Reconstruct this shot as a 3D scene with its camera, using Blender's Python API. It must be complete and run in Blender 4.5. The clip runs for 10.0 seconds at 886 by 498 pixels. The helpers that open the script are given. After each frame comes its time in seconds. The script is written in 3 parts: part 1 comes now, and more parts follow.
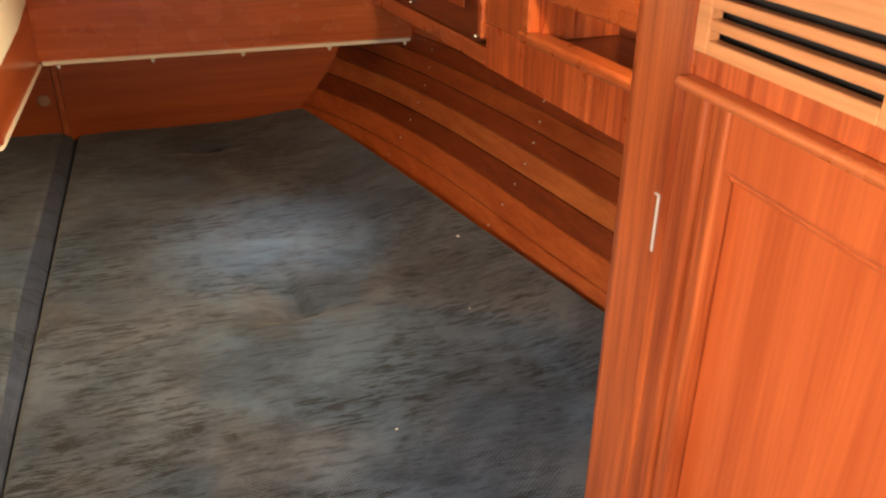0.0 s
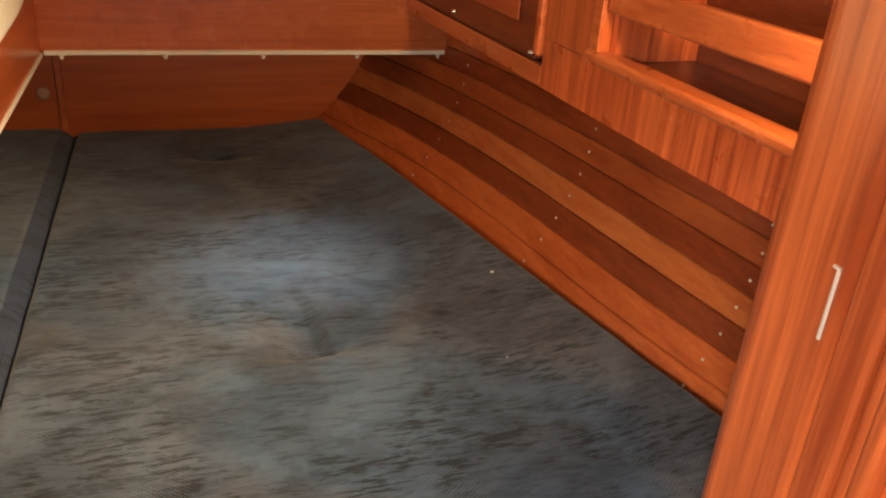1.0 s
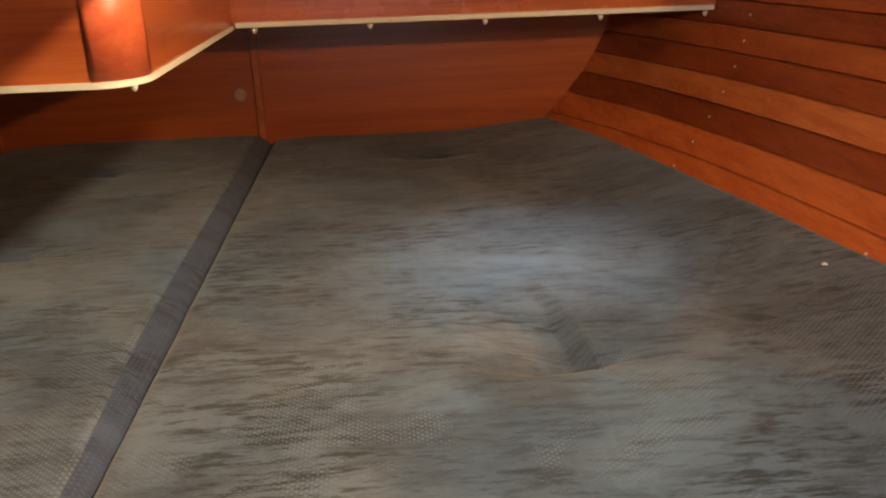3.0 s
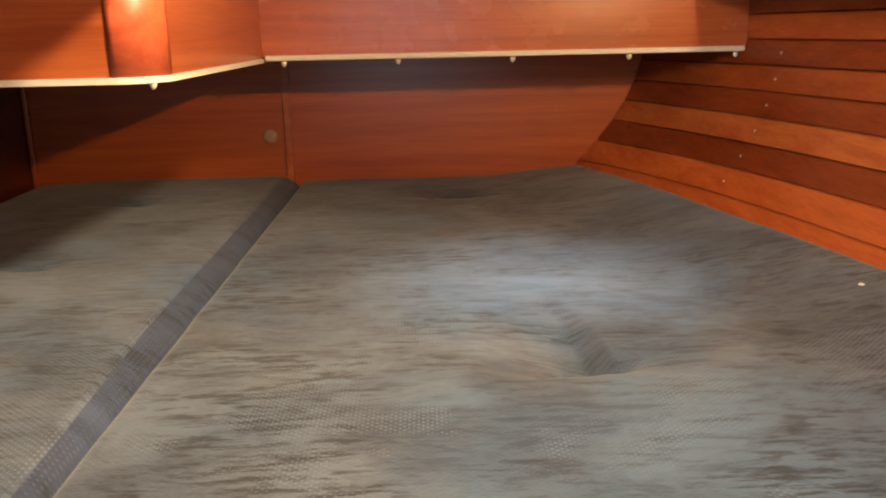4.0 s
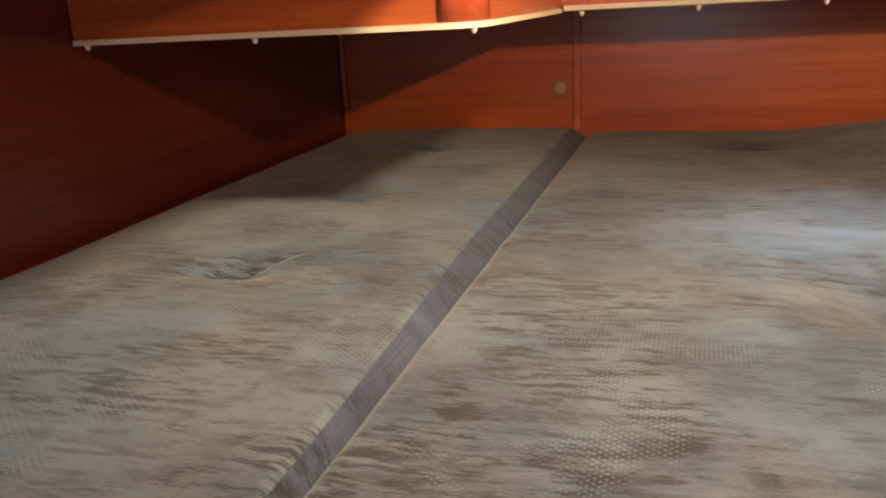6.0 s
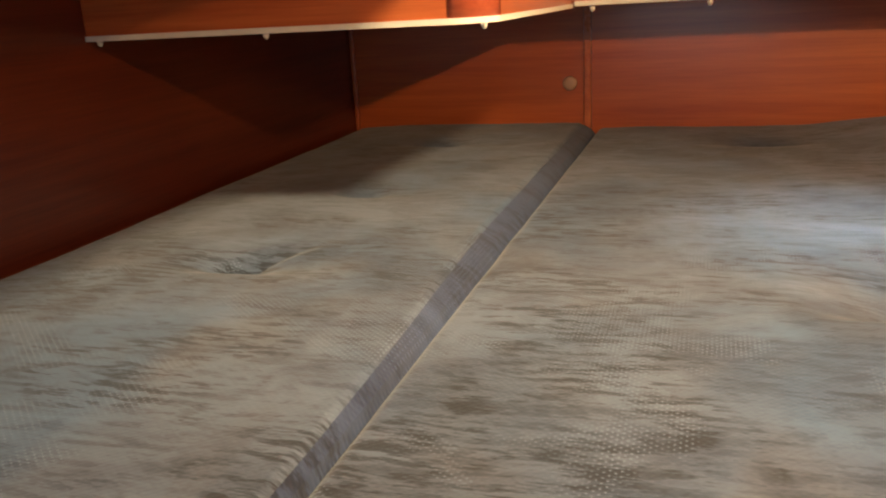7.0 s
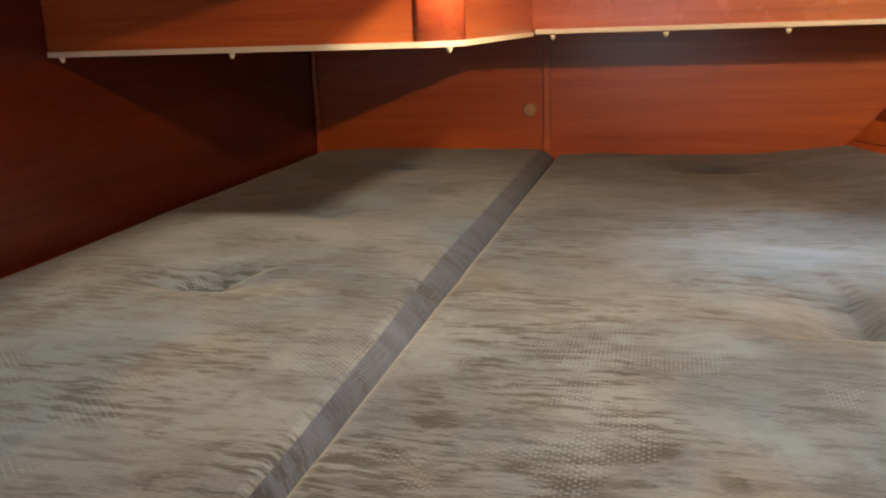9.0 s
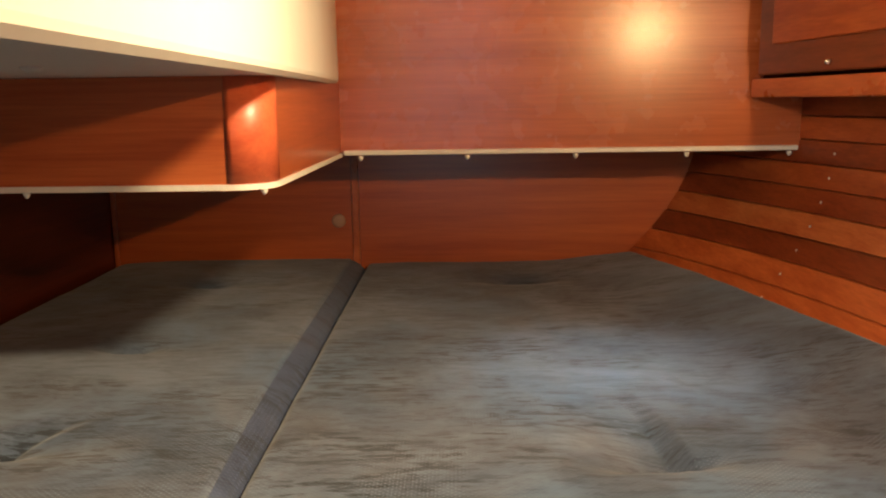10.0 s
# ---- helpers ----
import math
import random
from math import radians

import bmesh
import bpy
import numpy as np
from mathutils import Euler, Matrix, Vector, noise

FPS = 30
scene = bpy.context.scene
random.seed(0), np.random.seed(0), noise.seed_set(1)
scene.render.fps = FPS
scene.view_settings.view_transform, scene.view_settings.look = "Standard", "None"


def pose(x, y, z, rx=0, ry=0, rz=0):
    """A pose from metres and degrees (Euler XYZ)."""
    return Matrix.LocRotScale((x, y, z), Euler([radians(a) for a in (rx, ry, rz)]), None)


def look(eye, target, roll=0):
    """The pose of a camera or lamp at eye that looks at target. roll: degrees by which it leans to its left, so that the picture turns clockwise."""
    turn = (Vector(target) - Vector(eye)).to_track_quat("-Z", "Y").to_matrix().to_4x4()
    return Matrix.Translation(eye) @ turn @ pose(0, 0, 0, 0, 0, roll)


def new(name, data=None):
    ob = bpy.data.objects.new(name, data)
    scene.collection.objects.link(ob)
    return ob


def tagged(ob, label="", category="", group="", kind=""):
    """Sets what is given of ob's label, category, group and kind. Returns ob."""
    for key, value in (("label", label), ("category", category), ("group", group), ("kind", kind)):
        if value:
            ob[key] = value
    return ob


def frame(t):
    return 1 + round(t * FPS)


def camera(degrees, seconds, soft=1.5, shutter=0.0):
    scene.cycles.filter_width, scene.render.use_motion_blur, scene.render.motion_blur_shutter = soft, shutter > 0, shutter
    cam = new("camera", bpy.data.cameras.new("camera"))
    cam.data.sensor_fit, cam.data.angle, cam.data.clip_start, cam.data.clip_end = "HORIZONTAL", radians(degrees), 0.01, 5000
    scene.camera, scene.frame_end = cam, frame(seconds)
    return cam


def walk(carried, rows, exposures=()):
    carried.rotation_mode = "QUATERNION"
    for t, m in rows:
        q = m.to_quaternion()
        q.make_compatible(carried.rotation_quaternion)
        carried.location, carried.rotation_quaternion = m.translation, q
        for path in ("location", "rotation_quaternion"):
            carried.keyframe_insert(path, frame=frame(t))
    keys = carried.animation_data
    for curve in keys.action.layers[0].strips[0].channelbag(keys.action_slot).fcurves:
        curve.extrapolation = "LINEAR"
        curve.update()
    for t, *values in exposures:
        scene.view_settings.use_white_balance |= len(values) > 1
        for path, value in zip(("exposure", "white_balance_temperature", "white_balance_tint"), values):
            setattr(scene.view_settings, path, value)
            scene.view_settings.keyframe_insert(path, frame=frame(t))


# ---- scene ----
FOV = 56.22
PATH = [
    (0, (0.3010, 0.0950, 1.4898), (0.7092, 1.3632, 0.8006), 0.43),
    (0.5, (0.2914, 0.1727, 1.4520), (0.6644, 1.4712, 0.8002), 3.87),
    (1, (0.2758, 0.2747, 1.4400), (0.7027, 1.5515, 0.7786), 4.28),
    (1.5, (0.2787, 0.4019, 1.3882), (0.6662, 1.6770, 0.6997), 0.82),
    (2, (0.2875, 0.5413, 1.3080), (0.5875, 1.8374, 0.6150), -1.68),
    (2.5, (0.2696, 0.6145, 1.2342), (0.4553, 1.9835, 0.6498), -0.83),
    (2.7, (0.2650, 0.6180, 1.1889), (0.3867, 2.0000, 0.6184), -1.77),
    (4, (0.2927, 0.6187, 1.0281), (0.3137, 2.0685, 0.6441), -1.22),
    (4.5, (0.2792, 0.6130, 1.0152), (0.2125, 2.0573, 0.6155), -0.61),
    (5, (0.2610, 0.5968, 1.0032), (0.0369, 2.0221, 0.5928), -0.89),
    (5.5, (0.2495, 0.5694, 1.0093), (-0.1454, 1.9543, 0.5899), -2.93),
    (7, (0.2506, 0.5642, 1.0084), (-0.2042, 1.9257, 0.5731), -3.34),
    (7.5, (0.2463, 0.5618, 1.0084), (-0.1994, 1.9290, 0.5815), -3.10),
    (8, (0.2470, 0.5604, 1.0099), (-0.1939, 1.9338, 0.5981), -2.92),
    (8.5, (0.2495, 0.5563, 1.0070), (-0.1829, 1.9320, 0.5938), -2.83),
    (9, (0.2447, 0.5494, 1.0031), (-0.1358, 1.9463, 0.6108), -1.94),
    (9.5, (0.2318, 0.5435, 1.0095), (0.0268, 1.9804, 0.6311), -1.10),
    (9.7, (0.2323, 0.5383, 1.0161), (0.1046, 2.0000, 0.7043), -0.77),
    (9.8, (0.2283, 0.5398, 1.0304), (0.1359, 2.0085, 0.7398), -0.32),
    (9.9, (0.2309, 0.5459, 1.0532), (0.1656, 2.0187, 0.7760), -0.14),
    (10, (0.2259, 0.5519, 1.0847), (0.1928, 2.0275, 0.8178), -0.79),
]
EXPOSURES = [(0, -1.0), (1.0, -1.0), (1.5, -0.8), (2.2, -0.8), (2.7, -0.9), (3.8, -0.3), (5.0, -0.15), (9.4, -0.12), (10, -0.6)]
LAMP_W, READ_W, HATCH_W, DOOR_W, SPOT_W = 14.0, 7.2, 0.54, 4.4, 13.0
cam = camera(FOV, 10.0, soft=2.2)
walk(cam, [(t, look(eye, target, roll)) for t, eye, target, roll in PATH], EXPOSURES)

# ---- world and lamps ----
world = bpy.data.worlds.new("sky")
scene.world = world
world.use_nodes = True
_n = world.node_tree.nodes
_sky = _n.new("ShaderNodeTexSky")
_sky.sky_type, _sky.sun_disc, _sky.sun_elevation, _sky.sun_rotation = "NISHITA", False, radians(40), radians(200)
world.node_tree.links.new(_sky.outputs[0], _n["Background"].inputs[0])
_n["Background"].inputs[1].default_value = 0.1


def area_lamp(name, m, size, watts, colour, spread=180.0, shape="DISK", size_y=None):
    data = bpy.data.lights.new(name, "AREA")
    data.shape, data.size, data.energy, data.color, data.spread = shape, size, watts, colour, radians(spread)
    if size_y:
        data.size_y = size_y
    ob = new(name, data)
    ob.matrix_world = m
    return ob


CEIL = 1.72
LAMP_AT, LAMP_TO = Vector((-0.10, -0.13, 1.45)), Vector((0.66, 0.66, 0.95))
# Added fill from behind the camera, aimed to brighten the locker and near berth.
area_lamp("entry_fill_glow", look(LAMP_AT, LAMP_TO), 0.26, LAMP_W, (1.0, 0.84, 0.64), 100)
area_lamp("reading_lamp_glow", look((0.882, 0.800, 1.315), (0.22, 2.1, 1.20)), 0.038, READ_W, (1.0, 0.60, 0.25), 125)
SPOT_AT, SPOT_TO = Vector((0.757, 1.12, 1.68)), Vector((-0.10, 1.32, 0.88))
area_lamp("spot_lamp_glow", look(SPOT_AT, SPOT_TO), 0.16, SPOT_W, (1.0, 0.76, 0.44), 84)
area_lamp("hatch_daylight", look((0.47, 1.90, CEIL + 0.02), (0.440, 1.69, 0.7)), 0.11, HATCH_W, (0.68, 0.96, 0.92), 30)
# Broad bluish fill for the whole cabin, set in an added doorway.
area_lamp("doorway_fill", look((0.12, -0.62, 1.25), (0.15, 2.0, 0.9)), 0.7, DOOR_W, (0.31, 0.66, 1.0), 180, "RECTANGLE", 1.0)


# ---- materials ----
def nodes_of(name):
    m = bpy.data.materials.new(name)
    m.use_nodes = True
    nt = m.node_tree
    return m, nt.nodes, nt.links, nt.nodes["Principled BSDF"]


def ramp(nodes, stops):
    r = nodes.new("ShaderNodeValToRGB")
    while len(r.color_ramp.elements) < len(stops):
        r.color_ramp.elements.new(0.5)
    for e, (p, c) in zip(r.color_ramp.elements, stops):
        e.position, e.color = p, (*c, 1)
    return r


def noise_tex(nodes, links, vec, scale, detail, rough=0.55, dist=0.0, stretch=(1, 1, 1)):
    mp = nodes.new("ShaderNodeMapping")
    mp.inputs["Scale"].default_value = stretch
    links.new(vec, mp.inputs["Vector"])
    t = nodes.new("ShaderNodeTexNoise")
    t.inputs["Scale"].default_value, t.inputs["Detail"].default_value = scale, detail
    t.inputs["Roughness"].default_value, t.inputs["Distortion"].default_value = rough, dist
    links.new(mp.outputs[0], t.inputs["Vector"])
    return t.outputs["Fac"]


def mix_rgb(nodes, links, fac, a, b, mode="MIX"):
    x = nodes.new("ShaderNodeMix")
    x.data_type, x.blend_type = "RGBA", mode
    for sock, v in ((x.inputs[0], fac), (x.inputs[6], a), (x.inputs[7], b)):
        if hasattr(v, "is_linked"):
            links.new(v, sock)
        elif isinstance(v, (int, float)):
            sock.default_value = v
        else:
            sock.default_value = (*v, 1)
    return x.outputs[2]


def math_node(nodes, links, op, a, b=0.0):
    x = nodes.new("ShaderNodeMath")
    x.operation = op
    for sock, v in ((x.inputs[0], a), (x.inputs[1], b)):
        if hasattr(v, "is_linked"):
            links.new(v, sock)
        else:
            sock.default_value = v
    return x.outputs[0]


def wood(name, dark, light, grain="x", rough=0.3, spread=1.0, coat=0.35, figure=1.0, vary=0.0):
    """Varnished veneer: long fibres along one axis, a slow figure across, pores in the relief."""
    m, nodes, links, bsdf = nodes_of(name)
    vec = nodes.new("ShaderNodeTexCoord").outputs["Object"]
    thin = {"x": (0.035, 1, 1), "y": (1, 0.035, 1), "z": (1, 1, 0.035)}[grain]
    slow = {"x": (0.10, 1, 1), "y": (1, 0.10, 1), "z": (1, 1, 0.10)}[grain]
    fine = noise_tex(nodes, links, vec, 240, 4, 0.6, 0.1, thin)
    mid = noise_tex(nodes, links, vec, 46 * spread, 3, 0.5, 0.5, thin)
    big = noise_tex(nodes, links, vec, 9 * figure, 3, 0.5, 0.8, slow)
    s = math_node(nodes, links, "ADD", math_node(nodes, links, "MULTIPLY", fine, 0.30), math_node(nodes, links, "MULTIPLY", mid, 0.40))
    s = math_node(nodes, links, "ADD", s, math_node(nodes, links, "MULTIPLY", big, 0.30))
    r = ramp(nodes, [(0.38, dark), (0.50, tuple(0.5 * a + 0.5 * b for a, b in zip(dark, light))), (0.62, light)])
    links.new(s, r.inputs[0])
    col = r.outputs[0]
    if vary:
        info = nodes.new("ShaderNodeObjectInfo")
        v = nodes.new("ShaderNodeHueSaturation")
        links.new(col, v.inputs["Color"])
        links.new(math_node(nodes, links, "ADD", math_node(nodes, links, "MULTIPLY", info.outputs["Random"], vary), 1 - vary / 2), v.inputs["Value"])
        col = v.outputs[0]
    links.new(col, bsdf.inputs["Base Color"])
    smear = noise_tex(nodes, links, vec, 14, 3)
    links.new(math_node(nodes, links, "ADD", math_node(nodes, links, "MULTIPLY", smear, 0.06), rough - 0.03), bsdf.inputs["Roughness"])
    bump = nodes.new("ShaderNodeBump")
    bump.inputs["Strength"].default_value, bump.inputs["Distance"].default_value = 0.12, 0.0006
    links.new(fine, bump.inputs["Height"])
    links.new(bump.outputs[0], bsdf.inputs["Normal"])
    bsdf.inputs["Coat Weight"].default_value, bsdf.inputs["Coat Roughness"].default_value = coat, 0.21
    return m


def plain(name, colour, rough=0.5, metal=0.0, speckle=0.06, scale=60):
    m, nodes, links, bsdf = nodes_of(name)
    vec = nodes.new("ShaderNodeTexCoord").outputs["Object"]
    n1 = noise_tex(nodes, links, vec, scale, 4)
    n2 = noise_tex(nodes, links, vec, scale / 9, 2)
    s = math_node(nodes, links, "MULTIPLY", math_node(nodes, links, "ADD", n1, n2), 0.5)
    lo, hi = tuple(c * (1 - speckle * 2) for c in colour), tuple(min(1, c * (1 + speckle)) for c in colour)
    r = ramp(nodes, [(0.3, lo), (0.7, hi)])
    links.new(s, r.inputs[0])
    links.new(r.outputs[0], bsdf.inputs["Base Color"])
    links.new(math_node(nodes, links, "ADD", math_node(nodes, links, "MULTIPLY", n1, 0.15), rough - 0.07), bsdf.inputs["Roughness"])
    bsdf.inputs["Metallic"].default_value = metal
    return m


def fabric(name, pale, mid, dark, cool, streak=(0.18, 1, 0.03), thick=1.0):
    """Streaky chenille upholstery: short dark slubs across the berth in clusters, pale slubs between, a weave of raised dots."""
    m, nodes, links, bsdf = nodes_of(name)
    vec = nodes.new("ShaderNodeTexCoord").outputs["Object"]

    def step(fac, lo, hi):
        r = ramp(nodes, [(lo, (0, 0, 0)), (hi, (1, 1, 1))])
        links.new(fac, r.inputs[0])
        return r.outputs[0]

    flat = (1, 1, 0.1)
    patch = noise_tex(nodes, links, vec, 6.0, 5, 0.66, 0.7, (0.8, 1, 0.1))
    base = ramp(nodes, [(0.40, mid), (0.50, tuple(0.4 * a + 0.6 * b for a, b in zip(mid, pale))), (0.58, pale)])
    links.new(patch, base.inputs[0])
    slub = noise_tex(nodes, links, vec, 125 / thick, 5, 0.70, 0.0, streak)
    slub2 = noise_tex(nodes, links, vec, 80 / thick, 4, 0.62, 0.0, (streak[0] * 1.1, streak[1], streak[2]))
    cluster = noise_tex(nodes, links, vec, 4.6, 5, 0.66, 0.9, (0.7, 1, 0.1))
    mask = math_node(nodes, links, "MULTIPLY", step(slub, 0.45, 0.57), step(cluster, 0.43, 0.56))
    mask2 = math_node(nodes, links, "MULTIPLY", step(slub2, 0.52, 0.64), 0.42)
    mask = math_node(nodes, links, "MAXIMUM", math_node(nodes, links, "MULTIPLY", mask, 0.84), mask2)
    light = math_node(nodes, links, "MULTIPLY", step(slub, 0.45, 0.32), 0.35)
    col = mix_rgb(nodes, links, light, base.outputs[0], tuple(min(1, c * 1.35) for c in pale))
    col = mix_rgb(nodes, links, mask, col, dark)
    tone = noise_tex(nodes, links, vec, 2.7, 3, 0.5, 0.6, flat)
    col = mix_rgb(nodes, links, math_node(nodes, links, "MULTIPLY", step(tone, 0.44, 0.60), 0.7), col, cool, "MULTIPLY")
    rust = noise_tex(nodes, links, vec, 5.2, 3, 0.5, 0.6, (1.3, 1, 0.1))
    col = mix_rgb(nodes, links, math_node(nodes, links, "MULTIPLY", step(rust, 0.52, 0.66), 0.45), col, (1.0, 0.80, 0.66), "MULTIPLY")
    mp = nodes.new("ShaderNodeMapping")
    links.new(vec, mp.inputs["Vector"])
    mp.inputs["Scale"].default_value = (125, 150, 30)
    sep = nodes.new("ShaderNodeSeparateXYZ")
    links.new(mp.outputs[0], sep.inputs[0])
    wx = math_node(nodes, links, "SINE", math_node(nodes, links, "MULTIPLY", sep.outputs[0], 6.28318))
    wy = math_node(nodes, links, "SINE", math_node(nodes, links, "MULTIPLY", sep.outputs[1], 6.28318))
    weave = math_node(nodes, links, "MULTIPLY", wx, wy)
    lift = noise_tex(nodes, links, vec, 8, 4, 0.6, 0.5, flat)
    dots = math_node(nodes, links, "MULTIPLY", math_node(nodes, links, "GREATER_THAN", weave, 0.70), step(lift, 0.50, 0.60))
    col = mix_rgb(nodes, links, math_node(nodes, links, "MULTIPLY", dots, 0.6), col, tuple(min(1, c * 1.9) for c in pale))
    links.new(col, bsdf.inputs["Base Color"])
    h = math_node(nodes, links, "ADD", math_node(nodes, links, "MULTIPLY", weave, 0.20), math_node(nodes, links, "SUBTRACT", 1.0, slub))
    bump = nodes.new("ShaderNodeBump")
    bump.inputs["Strength"].default_value, bump.inputs["Distance"].default_value = 0.25, 0.0014
    links.new(h, bump.inputs["Height"])
    links.new(bump.outputs[0], bsdf.inputs["Normal"])
    bsdf.inputs["Roughness"].default_value = 0.85
    bsdf.inputs["Sheen Weight"].default_value = 0.19
    bsdf.inputs["Sheen Roughness"].default_value = 0.5
    bsdf.inputs["Specular IOR Level"].default_value = 0.18
    return m


M_BULK = wood("veneer_bulkhead", (0.36, 0.066, 0.012), (0.54, 0.122, 0.024), "x", 0.30)
M_PANEL = wood("veneer_upper_panel", (0.34, 0.072, 0.018), (0.56, 0.150, 0.046), "x", 0.27, 0.8)
M_FRONT = wood("veneer_box_front", (0.34, 0.066, 0.015), (0.58, 0.150, 0.040), "x", 0.43, 0.8, 0.0)
M_CORNER = wood("solid_corner_post", (0.52, 0.085, 0.030), (0.72, 0.160, 0.060), "x", 0.42, 0.8, 0.2)
# Side veneer is toned far down so its colour carries the wall's shade.
M_SIDE_SHADED = wood("veneer_side_wall_shaded", (0.068, 0.0095, 0.0025), (0.14, 0.024, 0.006), "y", 0.34)
M_SIDEP = wood("veneer_box_side", (0.27, 0.052, 0.014), (0.46, 0.110, 0.032), "y", 0.30)
M_POST = wood("solid_post", (0.24, 0.042, 0.011), (0.58, 0.142, 0.040), "z", 0.33, 1.4)
M_DOOR = wood("veneer_door", (0.40, 0.070, 0.018), (0.60, 0.135, 0.038), "z", 0.34, 0.8)
M_RED = wood("veneer_vertical_red", (0.26, 0.034, 0.009), (0.74, 0.175, 0.050), "z", 0.28, 1.6)
M_RAIL = wood("solid_rail", (0.36, 0.074, 0.020), (0.62, 0.170, 0.052), "y", 0.28)
# Dark veneer; also puts shade into the soffits, undersides and cubby.
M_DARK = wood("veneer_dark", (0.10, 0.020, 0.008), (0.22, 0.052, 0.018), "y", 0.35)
M_SLAT_L = wood("slat_light", (0.38, 0.070, 0.016), (0.62, 0.155, 0.040), "y", 0.32, 1.0, 0.35, 1.0, 0.18)
M_SLAT_M = wood("slat_medium", (0.28, 0.052, 0.014), (0.48, 0.115, 0.031), "y", 0.32, 1.0, 0.35, 1.0, 0.18)
M_SLAT_D = wood("slat_dark", (0.16, 0.027, 0.008), (0.31, 0.064, 0.018), "y", 0.32, 1.0, 0.35, 1.0, 0.15)
M_SLAT_P = wood("slat_pale", (0.40, 0.088, 0.023), (0.62, 0.190, 0.055), "y", 0.32, 1.0, 0.35, 1.0, 0.1)
M_VENT = wood("pale_vent_board", (0.50, 0.190, 0.070), (0.72, 0.320, 0.140), "y", 0.32)
M_GROOVE = plain("groove_black", (0.022, 0.012, 0.008), 0.8)
M_TRIM = plain("white_edge_trim", (0.78, 0.72, 0.62), 0.4)
M_LINER = plain("white_liner", (0.80, 0.77, 0.68), 0.45, 0, 0.03, 30)
M_STEEL = plain("bright_steel", (0.75, 0.74, 0.72), 0.25, 1.0)
M_BRASS = plain("knob_metal", (0.72, 0.66, 0.58), 0.25, 1.0)
M_PIN = plain("pin_head", (0.86, 0.84, 0.80), 0.45, 0.6)
# Near-black colour in place of the unlit hollow inside the locker.
M_VOID = plain("locker_void_shade", (0.035, 0.032, 0.034), 0.8)
M_PLUG = plain("wood_plug", (0.50, 0.30, 0.20), 0.35)
M_FABRIC = fabric("chenille", (0.100, 0.122, 0.165), (0.045, 0.054, 0.079), (0.0100, 0.0105, 0.0130), (0.52, 0.78, 1.0))
M_BOXING = fabric("chenille_boxing", (0.043, 0.059, 0.108), (0.023, 0.032, 0.064), (0.012, 0.014, 0.022), (0.85, 0.92, 1.0), (0.06, 0.7, 0.3), 1.6)
M_PIPING = plain("dark_piping", (0.05, 0.05, 0.06), 0.8)
M_FLOOR = wood("teak_floor", (0.18, 0.075, 0.030), (0.32, 0.150, 0.065), "y", 0.4)
M_LINT = plain("lint", (0.75, 0.74, 0.72), 0.9)


# ---- mesh helpers ----
def mesh_ob(name, bm, mat, smooth=False):
    me = bpy.data.meshes.new(name)
    bmesh.ops.recalc_face_normals(bm, faces=bm.faces)
    if smooth:
        for f in bm.faces:
            f.smooth = True
    bm.to_mesh(me)
    bm.free()
    me.materials.append(mat)
    return new(name, me)


def thing(name, at, label, category, group="", kind=""):
    ob = new(name)
    ob.empty_display_size = 0.05
    ob.location = at
    return tagged(ob, label, category, group, kind)


def part(name, bm, mat, parent, label="", smooth=False):
    ob = mesh_ob(name, bm, mat, smooth)
    ob.parent = parent
    if parent.type == "EMPTY":
        ob.matrix_parent_inverse = Matrix.Translation(parent.location).inverted()
    return tagged(ob, label)


def piece(name, data, at, parent):
    """One of many alike pieces on a shared mesh."""
    ob = new(name, data)
    ob.parent = parent
    if parent.type == "EMPTY":
        ob.matrix_parent_inverse = Matrix.Translation(parent.location).inverted()
    ob.matrix_basis = at
    return ob


def add_box(bm, x0, x1, y0, y1, z0, z1, bevel=0.0, seg=2, m=None):
    vs = [bm.verts.new((x, y, z)) for x in (x0, x1) for y in (y0, y1) for z in (z0, z1)]
    idx = [(0, 1, 3, 2), (4, 6, 7, 5), (0, 4, 5, 1), (2, 3, 7, 6), (0, 2, 6, 4), (1, 5, 7, 3)]
    fs = [bm.faces.new([vs[i] for i in f]) for f in idx]
    if bevel:
        es = list({e for f in fs for e in f.edges})
        out = bmesh.ops.bevel(bm, geom=es, offset=bevel, segments=seg, affect="EDGES", profile=0.5)
        vs = list({v for f in out["faces"] for v in f.verts} | {v for v in vs if v.is_valid})
    if m is not None:
        bmesh.ops.transform(bm, matrix=m, verts=[v for v in vs if v.is_valid])
    return bm


def box(x0, x1, y0, y1, z0, z1, bevel=0.0, seg=2, m=None):
    return add_box(bmesh.new(), x0, x1, y0, y1, z0, z1, bevel, seg, m)


def sweep(sections):
    """A closed solid through rings of equal length."""
    bm = bmesh.new()
    rings = [[bm.verts.new(p) for p in s] for s in sections]
    n = len(rings[0])
    for a, b in zip(rings, rings[1:]):
        for i in range(n):
            bm.faces.new((a[i], a[(i + 1) % n], b[(i + 1) % n], b[i]))
    bm.faces.new(rings[0][::-1])
    bm.faces.new(rings[-1])
    return bm


def prism(outline, z0, z1):
    return sweep([[(x, y, z0) for x, y in outline], [(x, y, z1) for x, y in outline]])


